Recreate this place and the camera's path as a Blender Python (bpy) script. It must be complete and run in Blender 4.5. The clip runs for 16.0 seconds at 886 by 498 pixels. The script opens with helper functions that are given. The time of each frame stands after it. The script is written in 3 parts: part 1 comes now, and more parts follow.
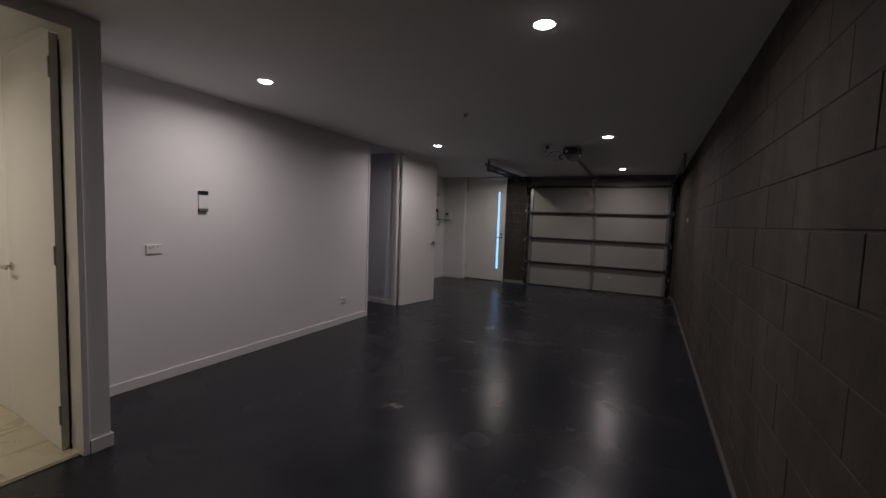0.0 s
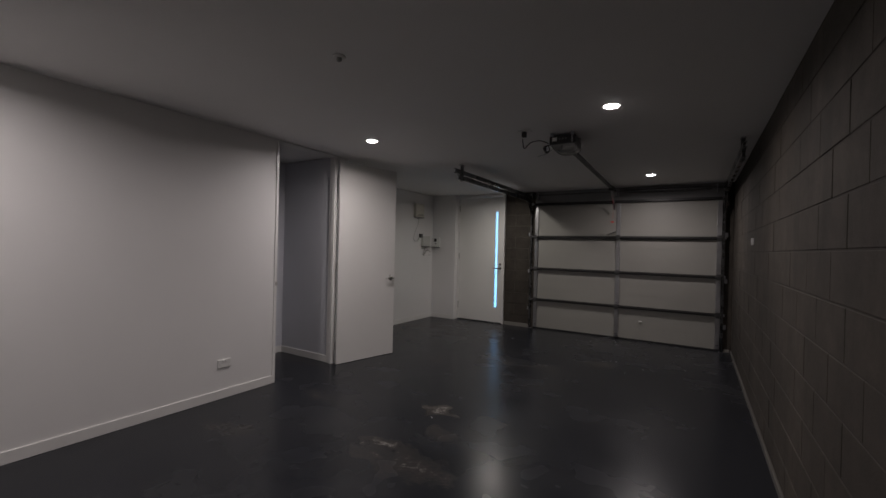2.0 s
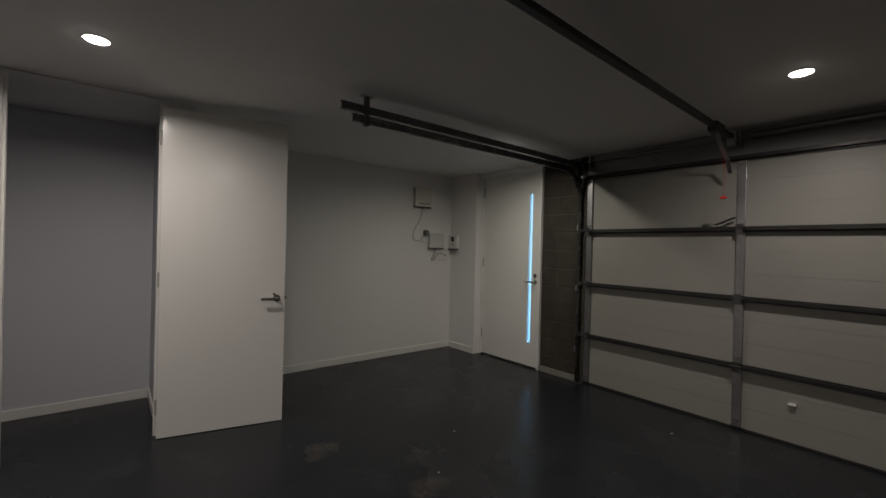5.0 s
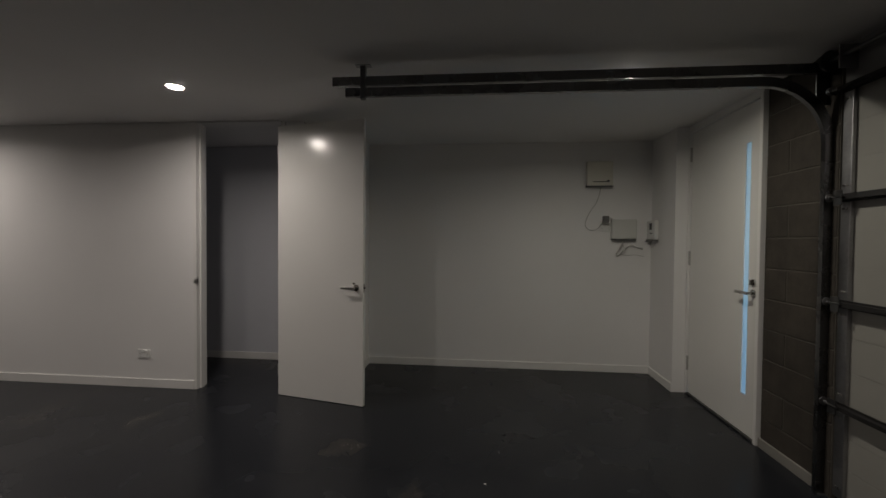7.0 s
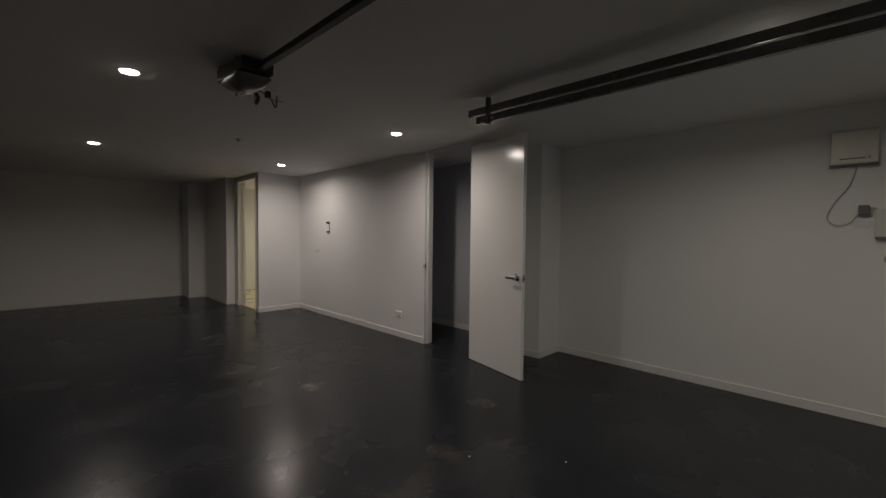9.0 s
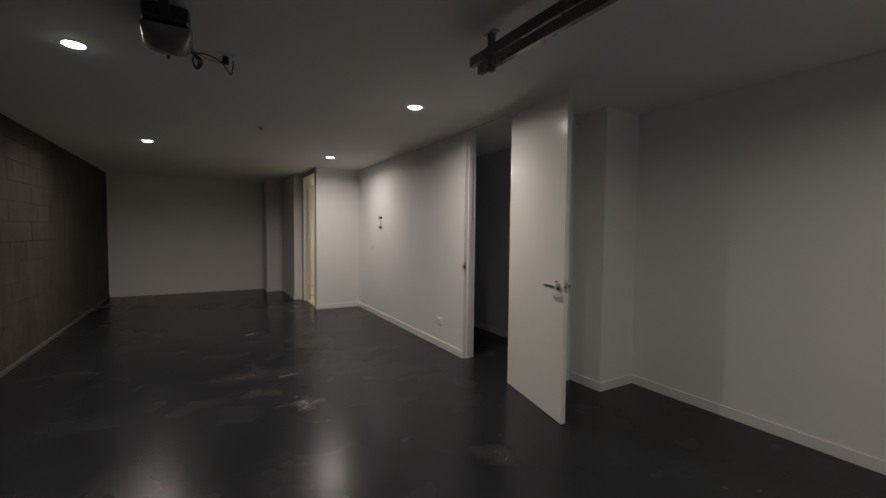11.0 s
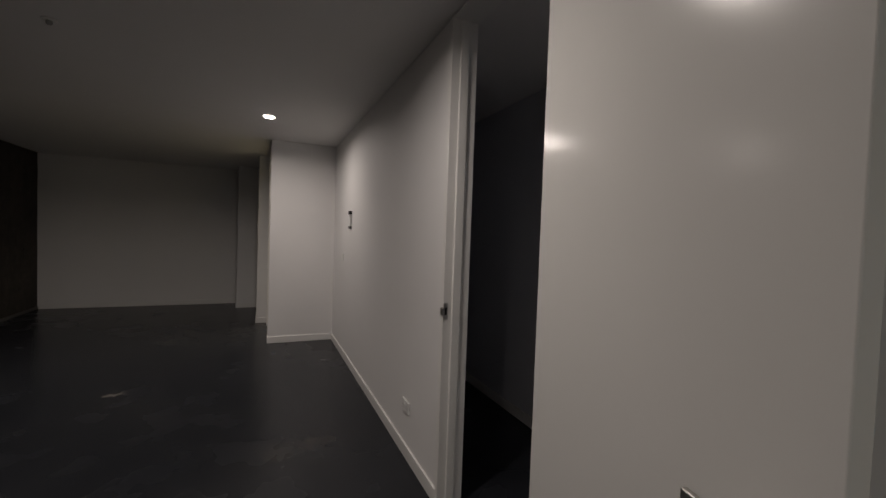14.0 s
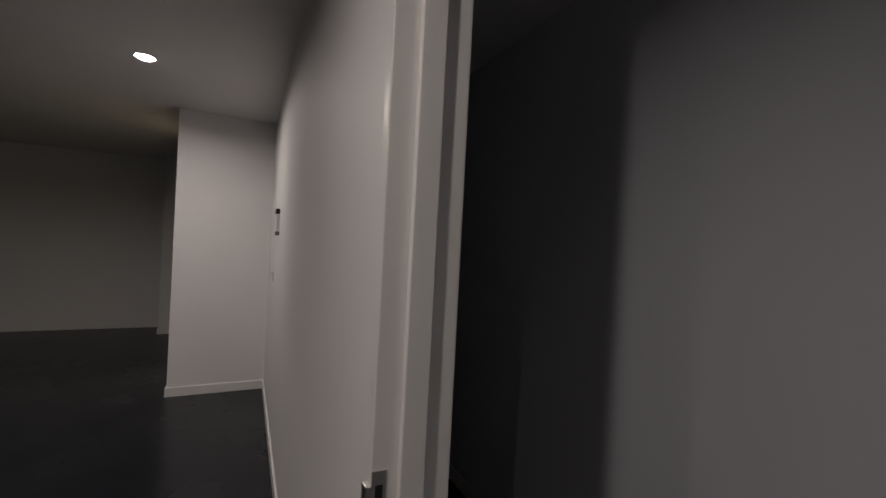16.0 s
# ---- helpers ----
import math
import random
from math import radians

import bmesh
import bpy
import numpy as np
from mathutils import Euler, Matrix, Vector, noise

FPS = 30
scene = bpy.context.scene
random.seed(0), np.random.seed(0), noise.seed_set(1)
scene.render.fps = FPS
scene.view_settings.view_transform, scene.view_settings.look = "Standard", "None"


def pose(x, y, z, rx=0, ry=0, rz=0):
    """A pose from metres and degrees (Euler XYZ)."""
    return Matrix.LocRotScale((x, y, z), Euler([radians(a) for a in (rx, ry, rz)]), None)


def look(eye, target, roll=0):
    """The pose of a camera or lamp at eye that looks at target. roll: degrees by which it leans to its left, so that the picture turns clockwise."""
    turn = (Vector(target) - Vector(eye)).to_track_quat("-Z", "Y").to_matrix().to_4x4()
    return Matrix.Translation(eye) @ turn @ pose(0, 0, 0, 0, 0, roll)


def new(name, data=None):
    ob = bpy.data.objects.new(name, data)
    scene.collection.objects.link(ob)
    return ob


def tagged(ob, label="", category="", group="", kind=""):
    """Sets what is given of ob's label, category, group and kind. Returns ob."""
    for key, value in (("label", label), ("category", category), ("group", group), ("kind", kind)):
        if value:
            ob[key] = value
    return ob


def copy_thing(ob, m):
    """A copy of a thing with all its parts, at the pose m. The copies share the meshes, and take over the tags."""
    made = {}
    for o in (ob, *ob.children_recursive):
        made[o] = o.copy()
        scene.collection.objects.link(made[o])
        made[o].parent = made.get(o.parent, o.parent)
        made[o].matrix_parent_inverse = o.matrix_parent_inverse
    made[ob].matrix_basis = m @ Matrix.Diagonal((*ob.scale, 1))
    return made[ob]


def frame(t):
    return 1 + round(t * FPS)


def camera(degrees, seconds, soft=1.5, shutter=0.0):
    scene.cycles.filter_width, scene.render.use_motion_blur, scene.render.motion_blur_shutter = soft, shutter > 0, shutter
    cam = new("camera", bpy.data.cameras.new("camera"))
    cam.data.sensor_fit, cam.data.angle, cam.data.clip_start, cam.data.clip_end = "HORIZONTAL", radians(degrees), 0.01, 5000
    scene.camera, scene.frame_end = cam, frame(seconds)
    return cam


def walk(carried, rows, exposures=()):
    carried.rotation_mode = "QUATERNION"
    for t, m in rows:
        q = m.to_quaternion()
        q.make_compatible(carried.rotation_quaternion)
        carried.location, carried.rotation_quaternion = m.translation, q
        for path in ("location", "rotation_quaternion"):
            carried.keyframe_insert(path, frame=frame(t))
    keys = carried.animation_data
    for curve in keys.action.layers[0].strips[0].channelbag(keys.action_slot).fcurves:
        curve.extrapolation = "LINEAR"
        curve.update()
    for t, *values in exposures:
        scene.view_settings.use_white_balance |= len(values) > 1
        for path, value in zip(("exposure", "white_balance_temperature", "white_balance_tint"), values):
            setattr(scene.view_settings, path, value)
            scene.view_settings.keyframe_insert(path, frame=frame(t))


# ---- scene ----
cam = camera(94.4, 16.0)
EXPOSURE = [(0,-0.33,6100,18),(1,-0.1,6100,18),(2,0,6150,14),(3,0.09,6300,11),(5.5,-0.02,6450,8),(6.5,-0.10,6450,8),(8,-0.18,6500,9),(9,-0.06,6520,9),(11.5,0.29,6520,9),(13,0.14,6500,10),(13.5,-0.05,6480,10),(14,-0.26,6500,11),(14.5,-0.4,6450,10),(15,-0.42,6450,11),(16,-0.31,6420,12)]
PATH = [
    (0, (0.416, 0.178, 1.394), (-0.474, 1.963, 1.249), 2.0),
    (0.5, (0.43, 0.681, 1.414), (-0.471, 2.464, 1.321), 1.5),
    (1, (0.465, 1.171, 1.415), (-0.48, 2.933, 1.365), 1.3),
    (1.5, (0.467, 1.652, 1.395), (-0.544, 3.378, 1.383), 1.5),
    (2, (0.459, 2.229, 1.372), (-0.591, 3.932, 1.367), 1.4),
    (2.5, (0.483, 2.745, 1.385), (-0.619, 4.414, 1.38), 1.5),
    (3, (0.448, 3.29, 1.368), (-0.669, 4.949, 1.371), 1.5),
    (5.5, (0.459, 5.871, 1.401), (-1.29, 6.84, 1.393), 1.2),
    (6, (0.449, 6.409, 1.4), (-1.461, 7.002, 1.393), 0.9),
    (6.5, (0.401, 6.891, 1.394), (-1.585, 7.125, 1.378), 0.7),
    (7, (0.386, 7.367, 1.368), (-1.604, 7.179, 1.324), 0.5),
    (7.5, (0.388, 7.75, 1.36), (-1.514, 7.135, 1.305), 0.4),
    (8, (0.302, 8.116, 1.378), (-1.443, 7.141, 1.31), 0.4),
    (8.5, (0.323, 8.39, 1.395), (-1.238, 7.142, 1.321), 0.3),
    (9, (0.373, 8.605, 1.384), (-1.035, 7.187, 1.311), 0.6),
    (11.5, (-1.038, 8.275, 1.358), (-1.939, 6.492, 1.258), 0.5),
    (12, (-1.308, 7.975, 1.369), (-2.118, 6.15, 1.264), 0.7),
    (12.5, (-1.586, 7.682, 1.374), (-2.393, 5.855, 1.283), 1.0),
    (13, (-1.842, 7.333, 1.367), (-2.645, 5.503, 1.281), 1.4),
    (13.5, (-2.037, 6.99, 1.383), (-2.837, 5.159, 1.3), 1.6),
    (14, (-2.247, 6.64, 1.349), (-3.054, 4.812, 1.284), 2.0),
    (14.5, (-2.407, 6.297, 1.346), (-3.221, 4.471, 1.288), 2.3),
    (15, (-2.571, 5.905, 1.337), (-3.383, 4.077, 1.316), 2.9),
    (15.5, (-2.705, 5.652, 1.371), (-3.539, 3.834, 1.349), 2.9),
    (16, (-2.872, 5.431, 1.373), (-3.738, 3.629, 1.359), 3.0),
]
walk(cam, [(t, look(eye, target, roll)) for t, eye, target, roll in PATH], EXPOSURE)

# ---- world and light ----
world = bpy.data.worlds.new("World")
scene.world = world
world.use_nodes = True
wn = world.node_tree
sky = wn.nodes.new("ShaderNodeTexSky")
sky.sky_type = "NISHITA"
sky.sun_disc = False
sky.sun_elevation, sky.sun_rotation = radians(35), radians(140)
wn.nodes["Background"].inputs[1].default_value = 0.06
wn.links.new(sky.outputs[0], wn.nodes["Background"].inputs[0])

CEIL = 2.4
LAMP_W = 11.6
LAMP_COLOUR = (1.0, 0.89, 0.815)
LAMPS = [(-2.285, 2.44), (-0.125, 2.33), (-2.258, 5.265), (-0.07, 5.30), (-2.26, 8.25), (-0.072, 8.25)]


def downlamp(x, y, z, watts, colour, size=0.092, spread=167):
    data = bpy.data.lights.new("downlight_beam", "AREA")
    data.shape, data.size, data.energy, data.color, data.spread = "DISK", size, watts, colour, radians(spread)
    ob = new("downlight_beam", data)
    ob.location = (x, y, z)
    return ob


for lx, ly in LAMPS:
    downlamp(lx, ly, CEIL - 0.0140, LAMP_W * (0.86 if lx < -1 and ly > 8 else 1.0), (0.98, 0.91, 0.78) if lx < -1 and ly > 8 else LAMP_COLOUR)
downlamp(-3.2, 0.2, CEIL - 0.0140, 13.5, (1.0, 0.88, 0.62), 0.12, 160)

# ---- materials ----


def nodes_of(name):
    m = bpy.data.materials.new(name)
    m.use_nodes = True
    t = m.node_tree
    return m, t, t.nodes["Principled BSDF"]


def ramp(t, src, stops):
    r = t.nodes.new("ShaderNodeValToRGB")
    e = r.color_ramp.elements
    while len(e) < len(stops):
        e.new(0.5)
    for el, (p, c) in zip(e, stops):
        el.position = p
        el.color = (*c, 1) if not isinstance(c, (int, float)) else (c, c, c, 1)
    t.links.new(src, r.inputs[0])
    return r.outputs[0]


def noise_tex(t, scale, detail=4.0, rough=0.55, coords=None, distort=0.0):
    n = t.nodes.new("ShaderNodeTexNoise")
    n.inputs["Scale"].default_value = scale
    n.inputs["Detail"].default_value = detail
    n.inputs["Roughness"].default_value = rough
    n.inputs["Distortion"].default_value = distort
    if coords is not None:
        t.links.new(coords, n.inputs["Vector"])
    return n.outputs["Fac"]


def world_coords(t):
    g = t.nodes.new("ShaderNodeNewGeometry")
    return g.outputs["Position"]


def mix(t, fac, a, b, mode="MIX"):
    n = t.nodes.new("ShaderNodeMix")
    n.data_type, n.blend_type = "RGBA", mode
    for i, v in ((0, fac), (6, a), (7, b)):
        if isinstance(v, (int, float)):
            n.inputs[i].default_value = v if i == 0 else (v, v, v, 1)
        elif isinstance(v, tuple):
            n.inputs[i].default_value = (*v, 1)
        else:
            t.links.new(v, n.inputs[i])
    return n.outputs[2]


def bump(t, b, height, strength, dist):
    n = t.nodes.new("ShaderNodeBump")
    n.inputs["Strength"].default_value, n.inputs["Distance"].default_value = strength, dist
    t.links.new(height, n.inputs["Height"])
    t.links.new(n.outputs[0], b.inputs["Normal"])


def surface(name, colour, rough, metal=0.0, vary=0.08, grain=60.0, blotch=1.6, relief=0.1, depth=0.002, rough_vary=0.08, random_piece=0.0):
    """A painted, plastic or metal surface with variation at two scales."""
    m, t, b = nodes_of(name)
    c = world_coords(t)
    big, fine = noise_tex(t, blotch, 4, 0.6, c), noise_tex(t, grain, 3, 0.6, c)
    dark = tuple(v * (1 - vary) for v in colour)
    light = tuple(min(1, v * (1 + vary)) for v in colour)
    col = ramp(t, big, [(0.3, dark), (0.7, light)])
    col = mix(t, 0.35 * min(1, vary * 6), col, ramp(t, fine, [(0.3, dark), (0.7, light)]))
    if random_piece:
        info = t.nodes.new("ShaderNodeObjectInfo")
        col = mix(t, 1.0, col, ramp(t, info.outputs["Random"], [(0.0, 1 - random_piece), (1.0, 1.0)]), "MULTIPLY")
    t.links.new(col, b.inputs["Base Color"])
    t.links.new(ramp(t, big, [(0.3, max(0, rough - rough_vary)), (0.7, min(1, rough + rough_vary))]), b.inputs["Roughness"])
    b.inputs["Metallic"].default_value = metal
    if relief:
        bump(t, b, fine, relief, depth)
    return m


# WALL's paint greyed and blued, the store's dimness put into the colour
STORE = surface("store_dimmed_paint", (0.62, 0.63, 0.67), 0.75, vary=0.03, grain=140, blotch=0.9, relief=0.10, depth=0.0015)
WALL = surface("wall_paint", (0.79, 0.78, 0.77), 0.62, vary=0.025, grain=140, blotch=0.9, relief=0.10, depth=0.0015)
CEILING = surface("ceiling_paint", (0.80, 0.79, 0.78), 0.75, vary=0.03, grain=160, blotch=0.7, relief=0.08, depth=0.0012)
TRIM = surface("trim_gloss_paint", (0.78, 0.77, 0.75), 0.35, vary=0.03, grain=40, blotch=3, relief=0.04, depth=0.001)
DOORP = surface("door_satin_paint", (0.80, 0.79, 0.76), 0.19, vary=0.02, grain=90, blotch=1.3, relief=0.04, depth=0.001, rough_vary=0.015)
PLASTIC = surface("white_plastic", (0.76, 0.76, 0.74), 0.35, vary=0.02, relief=0)
BOXGREY = surface("greyed_plastic", (0.60, 0.60, 0.57), 0.4, vary=0.03, relief=0)
CREAM = surface("cream_plastic", (0.68, 0.66, 0.58), 0.4, vary=0.03, relief=0)
GREYPL = surface("grey_plastic", (0.13, 0.13, 0.13), 0.45, vary=0.05, relief=0)
NOZZLE = surface("pale_grey_plastic", (0.32, 0.32, 0.31), 0.45, vary=0.05, relief=0)
DIFFUSER = surface("smoked_lamp_diffuser", (0.15, 0.15, 0.145), 0.22, vary=0.08, relief=0)
BLACK = surface("black_plastic", (0.015, 0.015, 0.016), 0.4, vary=0.1, relief=0)
CABLE = surface("grey_cable", (0.45, 0.44, 0.42), 0.5, vary=0.05, relief=0)
STEEL = surface("satin_steel", (0.55, 0.54, 0.52), 0.28, 1.0, vary=0.06, grain=200, relief=0.05, depth=0.0005)
HINGE = surface("dull_hinge_steel", (0.42, 0.41, 0.39), 0.45, 0.25, vary=0.06, relief=0)
GALV = surface("galvanised_steel", (0.39, 0.39, 0.40), 0.40, 1.0, vary=0.2, grain=45, blotch=6, relief=0.08, depth=0.001)
DARKSTEEL = surface("dark_steel", (0.15, 0.15, 0.152), 0.38, 1.0, vary=0.2, grain=45, blotch=5, relief=0.06, depth=0.001)
PANELP = surface("garage_panel_paint", (0.305, 0.298, 0.272), 0.5, vary=0.04, grain=120, blotch=1.4, relief=0.12, depth=0.001)
STRUT = surface("black_strut_paint", (0.028, 0.027, 0.027), 0.45, 0.3, vary=0.2, grain=45, blotch=5, relief=0.06, depth=0.001)
TRACKSTEEL = surface("track_steel", (0.17, 0.17, 0.172), 0.27, 1.0, vary=0.10, grain=45, blotch=5, relief=0.05, depth=0.001)
RED = surface("red_plastic", (0.6, 0.02, 0.02), 0.4, vary=0.05, relief=0)
RUBBER = surface("black_rubber_seal", (0.02, 0.02, 0.02), 0.7, vary=0.1, relief=0)
TILE = surface("cream_floor_tile", (0.55, 0.50, 0.38), 0.3, vary=0.06, grain=30, blotch=3, relief=0.03, random_piece=0.05)
GROUT = surface("tile_grout", (0.48, 0.44, 0.34), 0.8, vary=0.1)
# flat grey holding the shadow that lies on the lintel
LINTEL = surface("shadowed_lintel_grey", (0.20, 0.20, 0.20), 0.7, vary=0.08)


def glow(name, colour, strength):
    m, t, b = nodes_of(name)
    b.inputs["Base Color"].default_value = (0.8, 0.8, 0.8, 1)
    b.inputs["Emission Color"].default_value = (*colour, 1)
    b.inputs["Emission Strength"].default_value = strength
    return m


LENS = glow("lit_lens", (1.0, 0.91, 0.83), 32.0)
LED = glow("red_led", (1.0, 0.10, 0.03), 1.6)


def block_paint():
    """Brown-grey concrete block, pitted, with a shade of its own for each block."""
    m, t, b = nodes_of("concrete_block")
    c = world_coords(t)
    big, mid, fine = noise_tex(t, 1.1, 5, 0.6, c), noise_tex(t, 9, 5, 0.65, c), noise_tex(t, 130, 3, 0.7, c)
    col = ramp(t, mid, [(0.25, (0.046, 0.038, 0.030)), (0.75, (0.076, 0.064, 0.051))])
    col = mix(t, 1.0, col, ramp(t, big, [(0.28, 0.52), (0.72, 1.28)]), "MULTIPLY")
    # damp streaks running down the wall
    st = t.nodes.new("ShaderNodeMapping")
    st.inputs["Scale"].default_value = (1.0, 1.0, 0.16)
    t.links.new(c, st.inputs[0])
    col = mix(t, 1.0, col, ramp(t, noise_tex(t, 4.5, 4, 0.6, st.outputs[0]), [(0.32, 0.76), (0.68, 1.16)]), "MULTIPLY")
    info = t.nodes.new("ShaderNodeObjectInfo")
    col = mix(t, 1.0, col, ramp(t, info.outputs["Random"], [(0.0, 0.90), (1.0, 1.0)]), "MULTIPLY")
    col = mix(t, 0.3, col, mix(t, 1.0, col, ramp(t, fine, [(0.35, 0.4), (0.6, 1.15)]), "MULTIPLY"))
    t.links.new(col, b.inputs["Base Color"])
    b.inputs["Roughness"].default_value = 0.86
    h = mix(t, 0.5, mid, fine)
    bump(t, b, h, 0.5, 0.006)
    return m


BLOCK = block_paint()
MORTAR = surface("mortar", (0.042, 0.036, 0.030), 0.9, vary=0.2, grain=90, relief=0.4, depth=0.003)
PIER_MORTAR = surface("pier_mortar", (0.088, 0.080, 0.067), 0.9, vary=0.15, grain=90, relief=0.3, depth=0.002)
PALE_MORTAR = surface("pale_mortar", (0.22, 0.21, 0.19), 0.9, vary=0.15, grain=90, relief=0.3, depth=0.002)
FILLET = surface("fillet_mortar", (0.10, 0.095, 0.085), 0.9, vary=0.2, grain=90, relief=0.3, depth=0.002)

# places of the worn patches in the floor's coating: x, y, radius along x, radius along y, how pale
WORN = [(-1.20, 2.66, 0.20, 0.11, 1.12), (-1.38, 4.43, 0.22, 0.10, 1.10), (-1.02, 4.33, 0.34, 0.24, 0.90), (-1.37, 5.19, 0.22, 0.17, 1.06),
        (-1.13, 4.83, 0.22, 0.14, 0.80), (-2.50, 3.98, 0.24, 0.16, 0.70), (-2.43, 4.80, 0.20, 0.09, 0.80), (-2.19, 6.50, 0.18, 0.12, 0.84), (-0.46, 7.50, 0.24, 0.20, 0.80),
        (0.23, 3.57, 0.16, 0.12, 0.80), (-1.43, 6.80, 0.11, 0.10, 0.84), (-1.78, 7.05, 0.13, 0.08, 0.84), (0.05, 2.75, 0.5, 0.3, 0.55), (-1.05, 6.92, 0.34, 0.16, 0.66),
        (-0.20, 7.06, 0.12, 0.08, 0.80), (-1.32, 4.30, 0.36, 0.10, 0.66)]


def floor_paint():
    """Dark sealed concrete: cloudy sheen, faint drying marks, and worn pale patches."""
    m, t, b = nodes_of("sealed_concrete")
    c = world_coords(t)
    cloud, mid, fine = noise_tex(t, 0.8, 3, 0.5, c, 0.25), noise_tex(t, 3.2, 2.5, 0.5, c, 0.2), noise_tex(t, 60, 3, 0.6, c)
    col = ramp(t, cloud, [(0.30, (0.0138, 0.0154, 0.0192)), (0.52, (0.0192, 0.0208, 0.0248)), (0.72, (0.0290, 0.0302, 0.0332))])
    col = mix(t, 0.6, col, mix(t, 1.0, col, ramp(t, mid, [(0.25, 0.84), (0.75, 1.25)]), "MULTIPLY"))
    # ragged outlines for the patches
    wob = t.nodes.new("ShaderNodeTexNoise")
    wob.inputs["Scale"].default_value, wob.inputs["Detail"].default_value = 5.0, 5.0
    t.links.new(c, wob.inputs["Vector"])
    push = t.nodes.new("ShaderNodeVectorMath")
    push.operation = "MULTIPLY_ADD"
    push.inputs[1].default_value, push.inputs[2].default_value = (0.5, 0.5, 0.0), (-0.25, -0.25, 0.0)
    t.links.new(wob.outputs["Color"], push.inputs[0])
    add = t.nodes.new("ShaderNodeVectorMath")
    add.operation = "ADD"
    t.links.new(c, add.inputs[0])
    t.links.new(push.outputs[0], add.inputs[1])
    bent = add.outputs[0]
    mask = None
    for wx, wy, rx, ry, pale in WORN:
        s = t.nodes.new("ShaderNodeVectorMath")
        s.operation = "SUBTRACT"
        s.inputs[1].default_value = (wx, wy, 0)
        t.links.new(bent, s.inputs[0])
        k = t.nodes.new("ShaderNodeVectorMath")
        k.operation = "MULTIPLY"
        k.inputs[1].default_value = (1 / rx, 1 / ry, 0)
        t.links.new(s.outputs[0], k.inputs[0])
        ln = t.nodes.new("ShaderNodeVectorMath")
        ln.operation = "LENGTH"
        t.links.new(k.outputs[0], ln.inputs[0])
        near = ramp(t, ln.outputs["Value"], [(0.0, 0.45 * pale), (0.55, 0.33 * pale), (1.0, 0.0)])
        mask = near if mask is None else mix(t, 1.0, mask, near, "LIGHTEN")
    # patches are torn along one direction, as if scraped
    st = t.nodes.new("ShaderNodeMapping")
    st.vector_type = "TEXTURE"
    st.inputs["Rotation"].default_value = (0, 0, radians(24))
    st.inputs["Scale"].default_value = (1.0, 0.36, 1.0)
    t.links.new(c, st.inputs[0])
    torn = noise_tex(t, 24, 9, 0.78, st.outputs[0], 0.5)
    both = mix(t, 1.0, torn, mask, "ADD")
    worn = ramp(t, both, [(0.92, 0.0), (1.01, 0.75)])
    gate = ramp(t, mask, [(0.02, 0.0), (0.12, 1.0)])
    worn = mix(t, 1.0, worn, gate, "MULTIPLY")
    haze = mix(t, 1.0, ramp(t, both, [(0.60, 0.0), (1.02, 0.62)]), ramp(t, mask, [(0.03, 0.0), (0.16, 1.0)]), "MULTIPLY")
    col = mix(t, haze, col, (0.078, 0.070, 0.061))
    col = mix(t, worn, col, ramp(t, fine, [(0.3, (0.16, 0.145, 0.125)), (0.7, (0.34, 0.33, 0.31))]))
    t.links.new(col, b.inputs["Base Color"])
    r = mix(t, 0.5, ramp(t, cloud, [(0.3, 0.22), (0.7, 0.30)]), ramp(t, mid, [(0.3, 0.23), (0.7, 0.30)]))
    r = mix(t, worn, r, 0.6)
    t.links.new(r, b.inputs["Roughness"])
    b.inputs["Specular IOR Level"].default_value = 0.20
    bump(t, b, noise_tex(t, 2.2, 1, 0.4, c), 0.03, 0.01)
    return m


FLOOR = floor_paint()


def frosted():
    m, t, b = nodes_of("frosted_glass")
    b.inputs["Base Color"].default_value = (0.80, 0.93, 1.0, 1)
    b.inputs["Roughness"].default_value = 0.35
    b.inputs["Transmission Weight"].default_value = 1.0
    b.inputs["IOR"].default_value = 1.45
    return m


FROST = frosted()


def day_glow():
    m, t, b = nodes_of("daylight_backdrop")
    c = world_coords(t)
    sep = t.nodes.new("ShaderNodeSeparateXYZ")
    t.links.new(c, sep.inputs[0])
    mp = t.nodes.new("ShaderNodeMapRange")
    mp.inputs["From Min"].default_value, mp.inputs["From Max"].default_value = 0.2, 2.2
    t.links.new(sep.outputs["Z"], mp.inputs["Value"])
    col = ramp(t, mp.outputs[0], [(0.0, (0.22, 0.50, 0.85)), (0.45, (0.26, 0.47, 0.66)), (1.0, (0.24, 0.41, 0.56))])
    t.links.new(col, b.inputs["Emission Color"])
    b.inputs["Base Color"].default_value = (0, 0, 0, 1)
    b.inputs["Emission Strength"].default_value = 2.9
    return m


DAY = day_glow()

# ---- mesh helpers ----


def finish(bm, name):
    me = bpy.data.meshes.new(name)
    bmesh.ops.recalc_face_normals(bm, faces=bm.faces)
    bm.to_mesh(me)
    bm.free()
    return me


def part(name, bm, material, parent=None, label=""):
    """Links a bmesh as one mesh object, under a thing or a part when given."""
    me = finish(bm, name)
    me.materials.append(material)
    ob = new(name, me)
    ob.parent = parent
    if label:
        tagged(ob, label)
    return ob


def thing(name, loc, label, category, group="", turn=0):
    ob = new(name)
    ob.empty_display_size = 0.05
    ob.matrix_basis = pose(*loc, 0, 0, turn)
    return tagged(ob, label, category, group)


